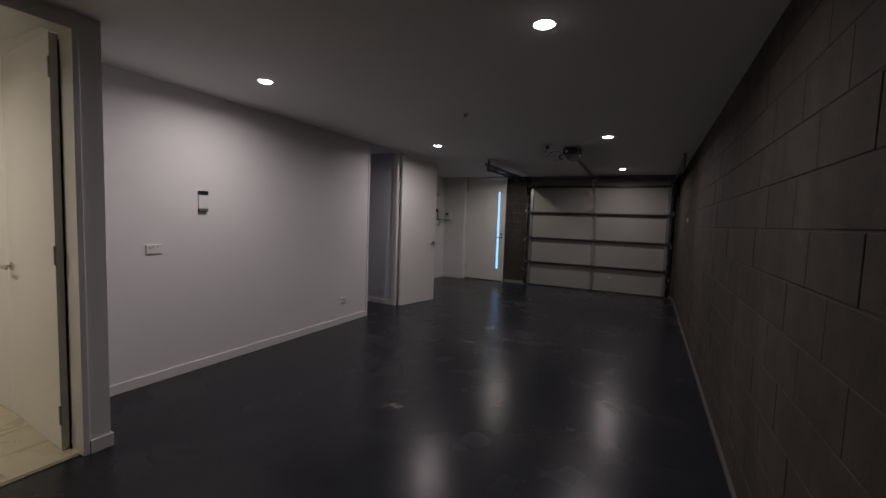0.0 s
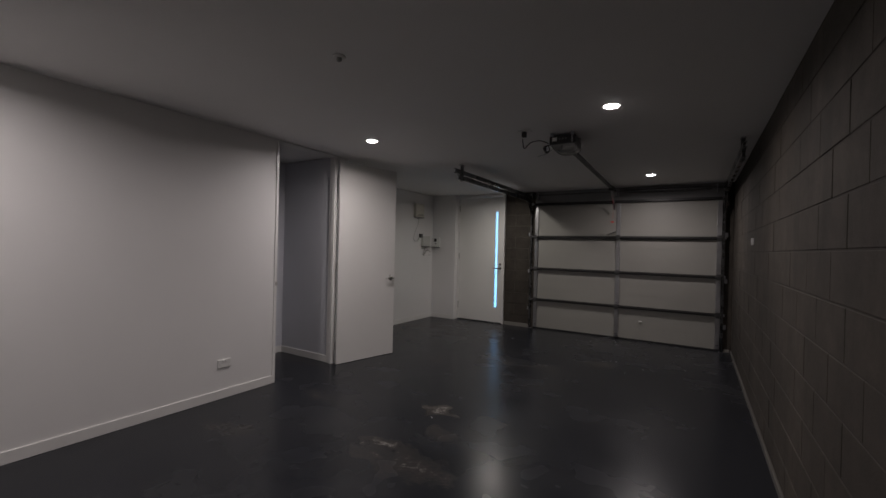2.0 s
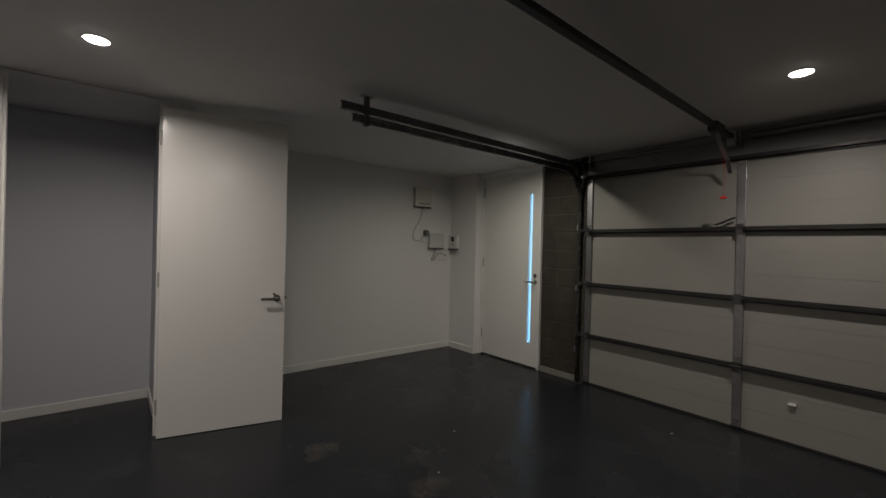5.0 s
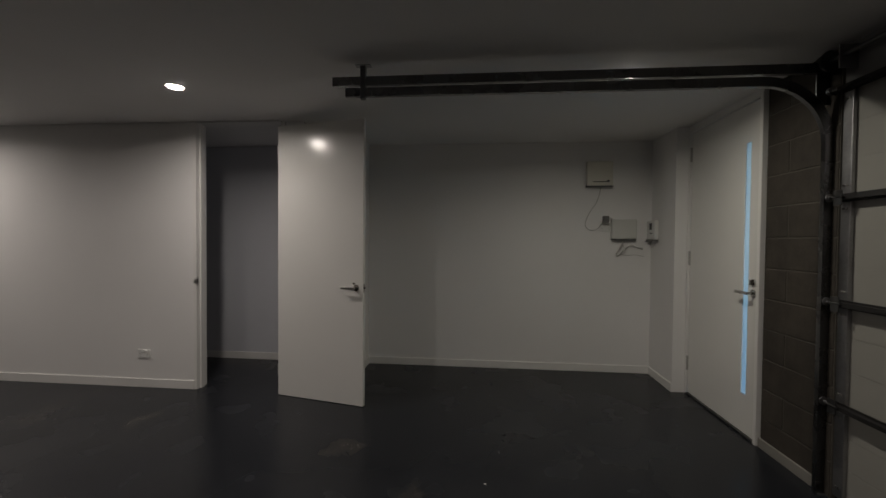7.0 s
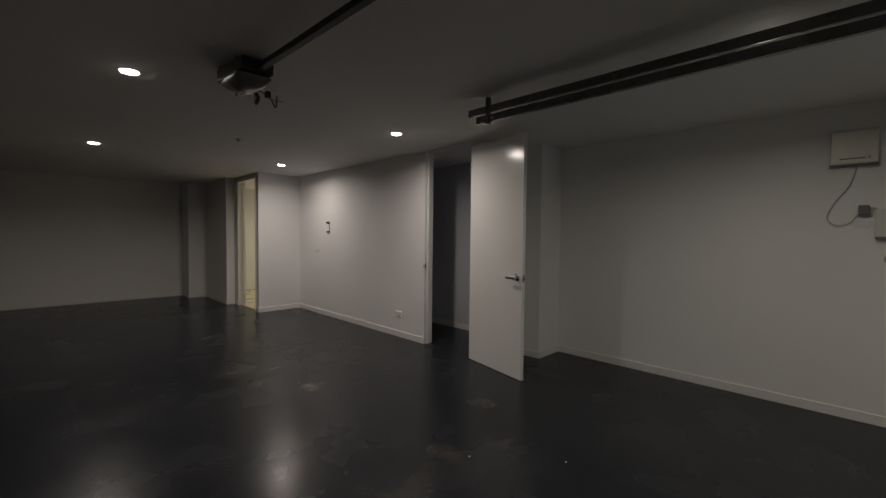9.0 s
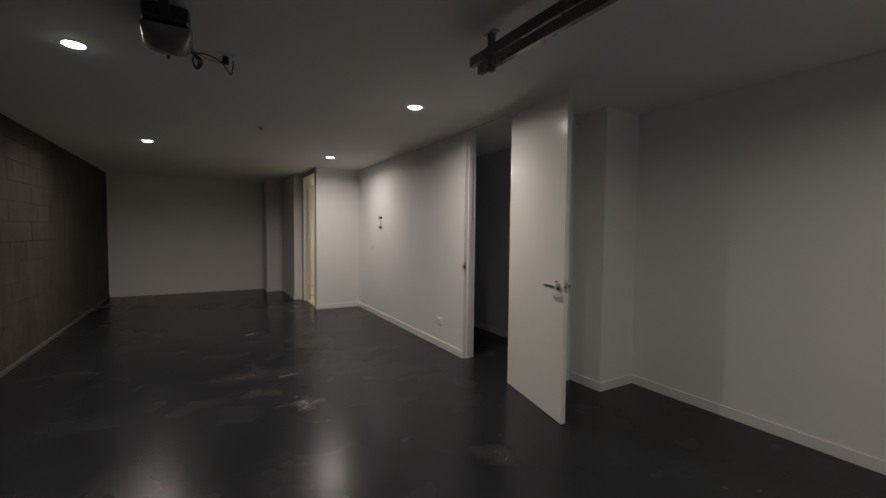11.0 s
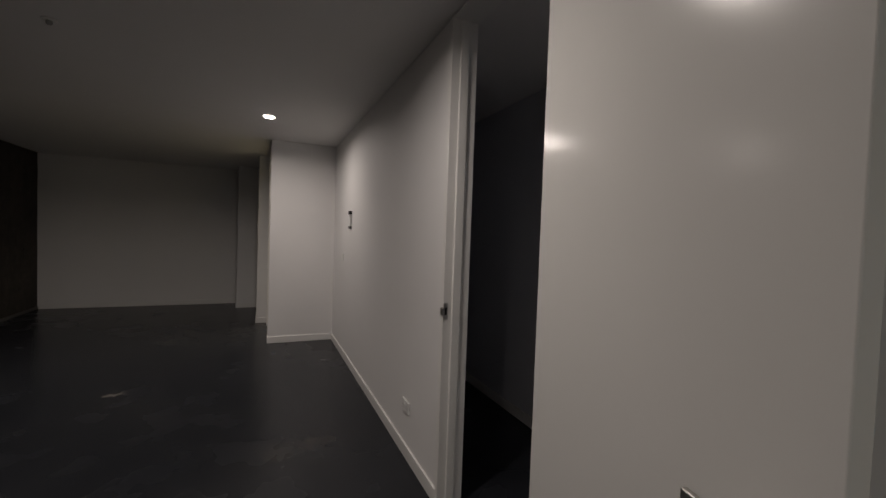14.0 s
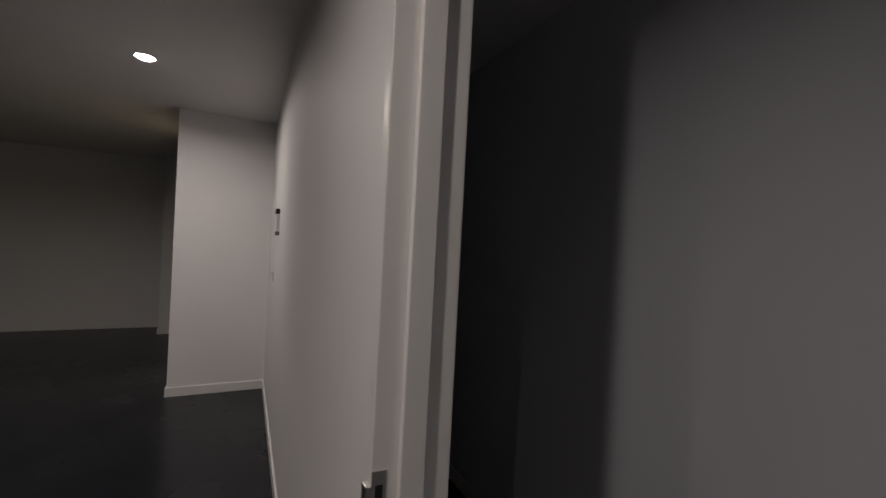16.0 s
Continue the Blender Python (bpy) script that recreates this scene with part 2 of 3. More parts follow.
def box(bm, x0, x1, y0, y1, z0, z1, bevel=0.0, seg=2):
    v = bmesh.ops.create_cube(bm, size=1.0)["verts"]
    for p in v:
        p.co = Vector((x0 if p.co.x < 0 else x1, y0 if p.co.y < 0 else y1, z0 if p.co.z < 0 else z1))
    if bevel:
        es = list({e for p in v for e in p.link_edges})
        bmesh.ops.bevel(bm, geom=es, offset=bevel, segments=seg, affect="EDGES", profile=0.5)
    return bm


def block(x0, x1, y0, y1, z0, z1, bevel=0.0, seg=2):
    return box(bmesh.new(), x0, x1, y0, y1, z0, z1, bevel, seg)


def rod(bm, a, b, r, n=14, r2=None):
    a, b = Vector(a), Vector(b)
    d = b - a
    q = d.to_track_quat("Z", "Y").to_matrix().to_4x4()
    bmesh.ops.create_cone(bm, cap_ends=True, segments=n, radius1=r, radius2=r if r2 is None else r2, depth=d.length, matrix=Matrix.Translation((a + b) / 2) @ q)
    return bm


def lathe(bm, profile, n=28, centre=(0, 0, 0)):
    """Rings of (radius, z) turned about z; a radius of 0 closes the end."""
    rings = []
    for r, z in profile:
        if r == 0:
            rings.append([bm.verts.new((centre[0], centre[1], centre[2] + z))])
        else:
            rings.append([bm.verts.new((centre[0] + r * math.cos(2 * math.pi * k / n), centre[1] + r * math.sin(2 * math.pi * k / n), centre[2] + z)) for k in range(n)])
    for a, b in zip(rings, rings[1:]):
        for k in range(n):
            j = (k + 1) % n
            if len(a) == 1 and len(b) > 1:
                bm.faces.new((a[0], b[k], b[j]))
            elif len(b) == 1 and len(a) > 1:
                bm.faces.new((a[k], b[0], a[j]))
            elif len(a) > 1:
                bm.faces.new((a[k], a[j], b[j], b[k]))
    return bm


def sweep(bm, path, profile, side):
    """A closed profile (across, out) carried along a path in the plane square to side."""
    side, rings = Vector(side), []
    pts = [Vector(p) for p in path]
    for i, p in enumerate(pts):
        d = (pts[min(i + 1, len(pts) - 1)] - pts[max(i - 1, 0)]).normalized()
        out = d.cross(side).normalized()
        rings.append([bm.verts.new(p + side * u + out * v) for u, v in profile])
    n = len(profile)
    for a, b in zip(rings, rings[1:]):
        for k in range(n):
            bm.faces.new((a[k], a[(k + 1) % n], b[(k + 1) % n], b[k]))
    bm.faces.new(rings[0])
    bm.faces.new(rings[-1])
    return bm


def wire(bm, pts, r=0.004, n=8, steps=8):
    """A round cable through points, smoothed."""
    p = [Vector(q) for q in pts]
    p = [2 * p[0] - p[1]] + p + [2 * p[-1] - p[-2]]
    line = []
    for i in range(1, len(p) - 2):
        for s in range(steps):
            u = s / steps
            a, b, c, d = p[i - 1], p[i], p[i + 1], p[i + 2]
            line.append(0.5 * (2 * b + (c - a) * u + (2 * a - 5 * b + 4 * c - d) * u * u + (3 * b - a - 3 * c + d) * u ** 3))
    line.append(p[-2])
    prev = None
    for i, q in enumerate(line):
        d = (line[min(i + 1, len(line) - 1)] - line[max(i - 1, 0)]).normalized()
        x = d.cross(Vector((0.3, 0.2, 0.93))).normalized()
        y = d.cross(x)
        ring = [bm.verts.new(q + r * (x * math.cos(2 * math.pi * k / n) + y * math.sin(2 * math.pi * k / n))) for k in range(n)]
        if prev:
            for k in range(n):
                bm.faces.new((prev[k], prev[(k + 1) % n], ring[(k + 1) % n], ring[k]))
        else:
            bm.faces.new(ring)
        prev = ring
    bm.faces.new(prev)
    return bm


def smooth(ob):
    for f in ob.data.polygons:
        f.use_smooth = True
    return ob


def setting(name, bm, material, label, category):
    return tagged(part(name, bm, material), label, category, kind="structure")


# ---- the setting ----
XE, XW, XA = 0.905, -3.07, -4.03          # block wall, long white wall, alcove wall
YS, YN = -1.62, 9.215                     # back wall, front wall
OP0, OP1, HEAD = 4.824, 5.600, 2.34       # store opening, side doorway's head
SD0, SD1 = 0.42, 1.27                    # side room doorway

setting("floor", block(-4.3, 1.2, -1.85, 9.9, -0.15, 0.0), FLOOR, "dark grey sealed concrete floor with worn patches", "floor")
bm = bmesh.new()
box(bm, -4.3, 1.2, -1.85, 9.9, CEIL, CEIL + 0.15)
setting("ceiling", bm, CEILING, "plain white plasterboard ceiling with recessed downlights", "ceiling")

setting("wall_back", block(-2.39, XE + 0.2, YS - 0.2, YS, 0, CEIL), WALL, "plain white plasterboard back wall", "wall")
setting("wall_back_column", block(-2.19, -1.865, YS, -1.12, 0, CEIL, 0.002), WALL, "white plasterboard boxed column in the corner", "wall")
setting("wall_side_south", block(-2.39, -2.19, YS, 0.20, 0, CEIL), WALL, "short white plasterboard wall beside the lit doorway", "wall")
bm = bmesh.new()
box(bm, -2.45, -2.33, 0.20, SD0 - 0.028, 0, CEIL)
box(bm, -2.45, -2.33, SD1 + 0.026, 1.40, 0, CEIL)
box(bm, -2.45, -2.33, SD0 - 0.028, SD1 + 0.026, HEAD - 0.002, CEIL)
setting("wall_side_doorway", bm, WALL, "white plasterboard wall with the lit side doorway", "wall")
setting("wall_return", block(-3.19, -2.45, 1.29, 1.40, 0, CEIL), WALL, "short white plasterboard return wall", "wall")
bm = bmesh.new()
box(bm, -3.19, XW, 1.40, OP0 - 0.028, 0, CEIL)
setting("wall_west", bm, WALL, "long white plasterboard wall ending at a full-height doorway", "wall")
setting("wall_store_north", block(XA, -3.105, OP1 + 0.04, 5.80, 0, CEIL), WALL, "white plasterboard wall beside the store doorway", "wall")
setting("wall_column", block(XA, -3.604, 5.80, 6.135, 0, CEIL, 0.002), WALL, "white plasterboard corner column of the alcove", "wall")
setting("wall_alcove", block(XA - 0.2, XA, 5.70, YN + 0.2, 0, CEIL), WALL, "white plasterboard alcove wall carrying service boxes", "wall")
# store faces carry the room's dimness in their colour
setting("wall_store_back", block(XA - 0.2, XA, 1.40, 5.70, 0, CEIL), STORE, "white back wall of the dark store, its dimness put into a greyed colour", "wall")
setting("wall_store_lining", block(-3.204, -3.19, 2.12, OP0 - 0.06, 0, CEIL), STORE, "white inner face of the dark store, its dimness put into a greyed colour", "wall")
setting("wall_store_side", block(XA, -3.20, OP1 + 0.026, OP1 + 0.04, 0, CEIL), STORE, "white side face of the dark store, its dimness put into a greyed colour", "wall")
setting("wall_store_south", block(XA, -3.19, 2.0, 2.12, 0, CEIL), STORE, "white plasterboard end wall of the dark store, greyed for its dimness", "wall")
bm = bmesh.new()
box(bm, XA, -3.51, YN - 0.11, YN + 0.2, 0, CEIL)
box(bm, -3.51, -2.53, YN, YN + 0.2, 2.372, CEIL)
setting("wall_north", bm, WALL, "white plasterboard wall round the entry door", "wall")
bm = bmesh.new()
box(bm, -1.97, 0.80, YN + 0.04, YN + 0.24, 2.20, CEIL)
# strip behind the door's top, added to stop sky light leaking in
box(bm, -1.97, 0.80, YN + 0.11, YN + 0.235, 2.10, 2.20)
setting("wall_lintel", bm, LINTEL, "plain lintel over the garage opening, its shadow put in as grey", "wall")
# nib takes the dark block colour to hold the shadow behind the track
bm = bmesh.new()
box(bm, 0.80, XE, YN + 0.04, YN + 0.24, 0, CEIL)
# unseen strip behind the door's right edge, added to block leaking daylight
box(bm, 0.70, 0.80, YN + 0.11, YN + 0.235, 0, 2.10)
setting("wall_nib", bm, BLOCK, "nib wall beside the garage door, shadow put in as dark block colour", "wall")
# added behind the left edge as well, to keep the sky out
setting("wall_nib_inner", block(-1.97, -1.87, YN + 0.11, YN + 0.235, 0, 2.10), BLOCK, "unseen dark strip behind the garage door's edge, added to stop daylight leaks", "wall")

# side room, lit by its own lamp
bm = bmesh.new()
box(bm, -4.5, -4.3, -1.75, 1.29, 0, CEIL)
box(bm, -4.3, -2.39, -1.75, -1.63, 0, CEIL)
setting("wall_side_room", bm, WALL, "white walls of the lit side room", "wall")
setting("wall_side_room_north", block(-4.3, -3.19, 1.29, 1.40, 0, CEIL), WALL, "white end wall of the lit side room", "wall")
tb = setting("floor_side_room", block(-4.3, -2.36, -1.62, 1.29, 0.0, 0.006), GROUT, "cream tiled floor of the lit side room", "floor")


def skirting(x0, y0, x1, y1, face):
    """A painted skirting board along a wall, from one end to the other, on the side that face names."""
    bm, h, d = bmesh.new(), 0.078, 0.012
    fx, fy = face
    box(bm, min(x0, x1, x0 + fx * d), max(x0, x1, x0 + fx * d), min(y0, y1, y0 + fy * d), max(y0, y1, y0 + fy * d), 0, h, 0.0025)
    return setting("baseboard", bm, TRIM, "narrow white painted skirting board", "skirting board")


skirting(-1.865, YS, XE, YS, (0, 1))
skirting(-2.19, -1.12, -1.853, -1.12, (0, 1))
skirting(-1.865, YS + 0.012, -1.865, -1.12, (1, 0))
skirting(-2.19, -1.108, -2.19, 0.20, (1, 0))
skirting(-2.33, 0.20, -2.178, 0.20, (0, 1))
skirting(-2.33, SD1 + 0.03, -2.33, 1.412, (1, 0))
skirting(XW, 1.40, -2.33, 1.40, (0, 1))
skirting(XW, 1.412, XW, OP0 - 0.03, (1, 0))
skirting(XA, OP1 + 0.026, XA, 2.12, (1, 0))
skirting(XA + 0.012, OP1 + 0.026, -3.20, OP1 + 0.026, (0, -1))
skirting(-3.604, 5.80, -3.105, 5.80, (0, 1))
skirting(-3.604, 5.812, -3.604, 6.147, (1, 0))
skirting(XA, 6.135, -3.604, 6.135, (0, 1))
skirting(XA, 6.147, XA, YN - 0.11, (1, 0))
skirting(XA + 0.012, YN - 0.11, -3.51, YN - 0.11, (0, -1))
setting("baseboard", block(XE - 0.018, XE, YS + 0.012, YN - 0.02, 0, 0.045, 0.006), FILLET, "grey mortar fillet along the foot of the block wall", "skirting")


def door_frame(name, label, x0, x1, y0, y1, head, axis, hinge_back=0.0, head_th=0.03):
    """Jamb linings, head and stops of a doorway; axis is the wall's own direction."""
    th = 0.03
    t = tagged(new(name), label, "door frame", kind="structure")
    for nm, a, b, z0, z1 in (("jamb", 0, 1, 0, head), ("jamb", 2, 3, 0, head), ("head_jamb", 1, 2, head - head_th, head)):
        if axis == "y":
            edge = (y0, y0 + th, y1 - th, y1)
            bm = block(x0, x1 - (hinge_back if a == 2 else 0.0), edge[a], edge[b], z0, z1, 0.003)
        else:
            edge = (x0, x0 + th, x1 - th, x1)
            bm = block(edge[a], edge[b], y0, y1, z0, z1, 0.003)
        part(nm, bm, TRIM, t)
    return t


f1 = door_frame("door_frame_1", "white painted door frame of the dark store", -3.198, -3.060, OP0 - 0.03, OP1 + 0.037, CEIL - 0.002, "y", 0.036, 0.010)
part("door_stop", block(-3.146, -3.104, OP0, OP0 + 0.014, 0, CEIL - 0.012, 0.002), TRIM, f1)
part("door_stop", block(-3.146, -3.104, OP1 - 0.007, OP1 + 0.007, 0, CEIL - 0.012, 0.002), TRIM, f1)
part("strike_plate", block(-3.085, -3.062, OP0 - 0.0005, OP0 + 0.002, 0.94, 1.02), STEEL, f1, "small satin steel strike plate")
part("strike_lip", block(-3.062, -3.052, OP0 - 0.018, OP0 + 0.002, 0.962, 0.998, 0.002), STEEL, f1, "small satin steel strike lip")
part("strike_hole", block(-3.080, -3.068, OP0 + 0.0005, OP0 + 0.003, 0.962, 0.998), BLACK, f1)
f2 = door_frame("door_frame_2", "cream-lit white door frame of the side room", -2.458, -2.322, SD0 - 0.03, SD1 + 0.028, HEAD, "y")
part("door_stop", block(-2.42, -2.40, SD0, SD0 + 0.012, 0, HEAD - 0.03), TRIM, f2)
f3 = door_frame("door_frame_3", "white painted frame of the entry door", -3.51, -2.53, YN - 0.006, YN + 0.15, 2.372, "x")
setting("door_sill", block(-3.48, -2.56, YN - 0.004, YN + 0.15, 0, 0.018, 0.004), DARKSTEEL, "dark metal threshold under the entry door", "threshold")

# ---- doors ----


def lever(parent, x, y, z, nx, reach):
    """A lever set on a face at x whose outside points along nx; the lever runs along y by reach."""
    bm = rod(bmesh.new(), (x, y, z), (x + nx * 0.009, y, z), 0.026, 24)
    rose = part("rose", bm, STEEL, parent, "round satin steel rose")
    bm = rod(bmesh.new(), (x + nx * 0.009, y, z), (x + nx * 0.05, y, z), 0.009, 14)
    part("neck", bm, STEEL, parent)
    y0, y1 = sorted((y - math.copysign(0.011, reach), y + reach))
    bm = block(min(x + nx * 0.044, x + nx * 0.056), max(x + nx * 0.044, x + nx * 0.056), y0, y1, z - 0.011, z + 0.011, 0.004, 3)
    part("lever_handle", bm, STEEL, parent, "satin steel lever handle")
    return rose


def hinge(parent, x, y, z, h=0.1, r=0.006):
    h_ob = part("hinge", rod(bmesh.new(), (x, y, z - h / 2), (x, y, z + h / 2), r, 12), HINGE, parent, "dull steel butt hinge")
    bm = rod(bmesh.new(), (x, y, z + h / 2), (x, y, z + h / 2 + 0.006), r * 1.25, 12)
    part("finial", bm, HINGE, h_ob)


# store door, swung out nearly flat past its hinges; its own y axis runs from hinge to latch
d1 = thing("door_1", (-3.028, 5.602, 0.0), "flush white painted door standing wide open, steel lever handle", "door", turn=-12.4)
tagged(d1, kind="structure")
part("leaf", block(-0.036, 0.0, 0.004, 0.832, 0.004, 2.338, 0.0025), DOORP, d1, "flush white painted door leaf")
lever(d1, 0.0, 0.772, 0.972, 1, -0.115)
lever(d1, -0.036, 0.772, 0.972, -1, -0.115)
part("latch_plate", block(-0.030, -0.006, 0.8315, 0.8335, 0.937, 1.007), STEEL, d1, "satin steel latch plate")
part("latch_bolt", block(-0.024, -0.012, 0.8335, 0.844, 0.963, 0.981, 0.002), STEEL, d1)
part("snib", rod(bmesh.new(), (0.0, 0.753, 1.006), (0.016, 0.753, 1.006), 0.008, 12), STEEL, d1, "small steel privacy snib")
for hz in (0.22, 1.12, 2.12):
    hinge(d1, -0.014, -0.004, hz)

# side room door, swung into the lit room; its own x axis runs from hinge into the room
d2 = thing("door_2", (-2.460, 1.262, 0.0), "flush white door opened into the yellow-lit side room", "door", turn=176)
tagged(d2, kind="structure")
part("leaf", block(0.006, 0.80, 0.0, 0.036, 0.014, 2.305, 0.0025), DOORP, d2, "flush white painted door leaf")
for hz in (0.22, 1.12, 2.12):
    hinge(d2, 0.0, 0.040, hz)
bm = rod(bmesh.new(), (0.74, 0.036, 1.0), (0.74, 0.045, 1.0), 0.026, 24)
part("rose", bm, STEEL, d2)
part("neck", rod(bmesh.new(), (0.74, 0.045, 1.0), (0.74, 0.085, 1.0), 0.009), STEEL, d2)
part("lever_handle", block(0.63, 0.75, 0.080, 0.092, 0.989, 1.011, 0.004, 3), STEEL, d2, "satin steel lever handle")

# entry door with a tall glazed slot
d3 = thing("door_3", (-3.48, YN + 0.012, 0.02), "closed white entry door with a tall narrow glazed slot", "door")
tagged(d3, kind="structure")
GX0, GX1, GZ0, GZ1, DW, DH = 0.757, 0.813, 0.275, 2.05, 0.92, 2.318
bm = bmesh.new()
box(bm, 0.004, GX0, 0, 0.04, 0, DH)
box(bm, GX1, DW - 0.004, 0, 0.04, 0, DH)
box(bm, GX0, GX1, 0, 0.04, 0, GZ0)
box(bm, GX0, GX1, 0, 0.04, GZ1, DH)
part("leaf", bm, DOORP, d3, "flush white painted door leaf")
pane = part("pane", block(GX0 + 0.001, GX1 - 0.001, 0.003, 0.008, GZ0 + 0.001, GZ1 - 0.001), FROST, d3, "narrow pane glowing with blue daylight")
pane.visible_shadow = False
for nm, a in (("glazing_bead", (GX0 - 0.006, GX0 + 0.001, -0.002, 0.010, GZ0 - 0.006, GZ1 + 0.006)), ("glazing_bead", (GX1 - 0.001, GX1 + 0.006, -0.002, 0.010, GZ0 - 0.006, GZ1 + 0.006)),
              ("glazing_bead", (GX0 + 0.001, GX1 - 0.001, -0.002, 0.010, GZ0 - 0.006, GZ0 + 0.001)), ("glazing_bead", (GX0 + 0.001, GX1 - 0.001, -0.002, 0.010, GZ1 - 0.001, GZ1 + 0.006))):
    part(nm, block(*a), DOORP, d3)
part("rose", rod(bmesh.new(), (0.872, 0.0, 1.0), (0.872, -0.009, 1.0), 0.026, 24), STEEL, d3, "round satin steel rose")
part("neck", rod(bmesh.new(), (0.872, -0.009, 1.0), (0.872, -0.05, 1.0), 0.009), STEEL, d3)
part("lever_handle", block(0.742, 0.884, -0.056, -0.044, 0.989, 1.011, 0.004, 3), STEEL, d3, "satin steel lever handle")
part("deadlock", rod(bmesh.new(), (0.872, 0.0, 1.075), (0.872, -0.012, 1.075), 0.024, 24), STEEL, d3, "round steel deadlock")
part("thumb_turn", block(0.868, 0.876, -0.03, -0.012, 1.055, 1.095, 0.002), STEEL, d3)
for hz in (0.26, 1.2, 2.12):
    hinge(d3, 0.0, -0.006, hz, 0.12, 0.010)
setting("backdrop", block(-3.3, -2.2, YN + 0.62, YN + 0.63, 0.0, 2.39), DAY, "plain blue daylight beyond the glazed slot", "backdrop")

# ---- garage door ----
GY = YN + 0.055
gd = thing("garage_door", (-0.60, GY, 0.0), "closed sectional garage door, off-white panels with steel struts inside", "garage door")
JOINTS = (0.02, 0.515, 1.055, 1.61, 2.18)
GL, GR = -1.37, 1.37
for k, (z0, z1) in enumerate(zip(JOINTS, JOINTS[1:])):
    bm, h = bmesh.new(), z1 - z0
    # a panel's inner skin with two pressed lines
    lines = (z0 + h * 0.34, z0 + h * 0.67)
    edges = (z0 + 0.002, lines[0] - 0.003, lines[0] + 0.003, lines[1] - 0.003, lines[1] + 0.003, z1 - 0.002)
    for i in range(5):
        box(bm, GL, GR, 0.0018 if i % 2 else 0.0, 0.04, edges[i], edges[i + 1])
    part("door_panel", bm, PANELP, gd, "off-white ribbed steel panel")
    for sx, w in ((GL, 0.06), (-0.03, 0.06), (GR - 0.06, 0.06)):
        stile = part("stile", block(sx, sx + w, -0.022, -0.001, z0 + 0.006, z1 - 0.006, 0.003), GALV, gd, "galvanised steel stile")
        for sz in (z0 + 0.06, z1 - 0.06):
            for ox in (0.02, w - 0.02):
                part("bolt", rod(bmesh.new(), (sx + ox, -0.022, sz), (sx + ox, -0.027, sz), 0.006, 6), STEEL, stile)
for k, z in enumerate(JOINTS[1:]):
    # a top-hat strut along each joint
    prof = [(-0.022, 0.0), (-0.022, 0.003), (-0.011, 0.003), (-0.011, 0.034), (0.011, 0.034), (0.011, 0.003), (0.022, 0.003), (0.022, 0.0)]
    bm = bmesh.new()
    zz = z - 0.004
    vs = [[bm.verts.new((x, -0.024 - v, zz + u)) for u, v in prof] for x in (GL + 0.005, GR - 0.005)]
    n = len(prof)
    for i in range(n):
        bm.faces.new((vs[0][i], vs[0][(i + 1) % n], vs[1][(i + 1) % n], vs[1][i]))
    bm.faces.new(vs[0])
    bm.faces.new(vs[1])
    part("strut", bm, STRUT, gd, "dark steel reinforcing strut")
    if k < 3:
        for sx in (GL + 0.032, 0.0, GR - 0.032):
            bm = block(sx - 0.026, sx + 0.026, -0.064, -0.059, z - 0.045, z + 0.035, 0.001)
            rod(bm, (sx - 0.04, -0.066, z), (sx + 0.04, -0.066, z), 0.006, 10)
            part("hinge", bm, DARKSTEEL, gd, "dark steel panel hinge")
    for sx, s in ((GL, -1), (GR, 1)):
        bm = rod(bmesh.new(), (sx, -0.05, z), (sx + s * 0.045, -0.05, z), 0.006, 10)
        rod(bm, (sx + s * 0.03, -0.05, z), (sx + s * 0.05, -0.05, z), 0.022, 18)
        part("roller", bm, GALV, gd)
part("bottom_seal", block(GL, GR, -0.004, 0.036, 0.0, 0.02, 0.004), RUBBER, gd, "black rubber bottom seal")
part("lock_lever", rod(bmesh.new(), (-0.03, -0.05, 1.70), (-0.17, -0.06, 1.64), 0.008, 10), DARKSTEEL, gd, "dark steel lock lever")
part("handle", block(0.32, 0.37, -0.03, -0.001, 0.30, 0.315, 0.003), PLASTIC, gd, "small pale lift handle")


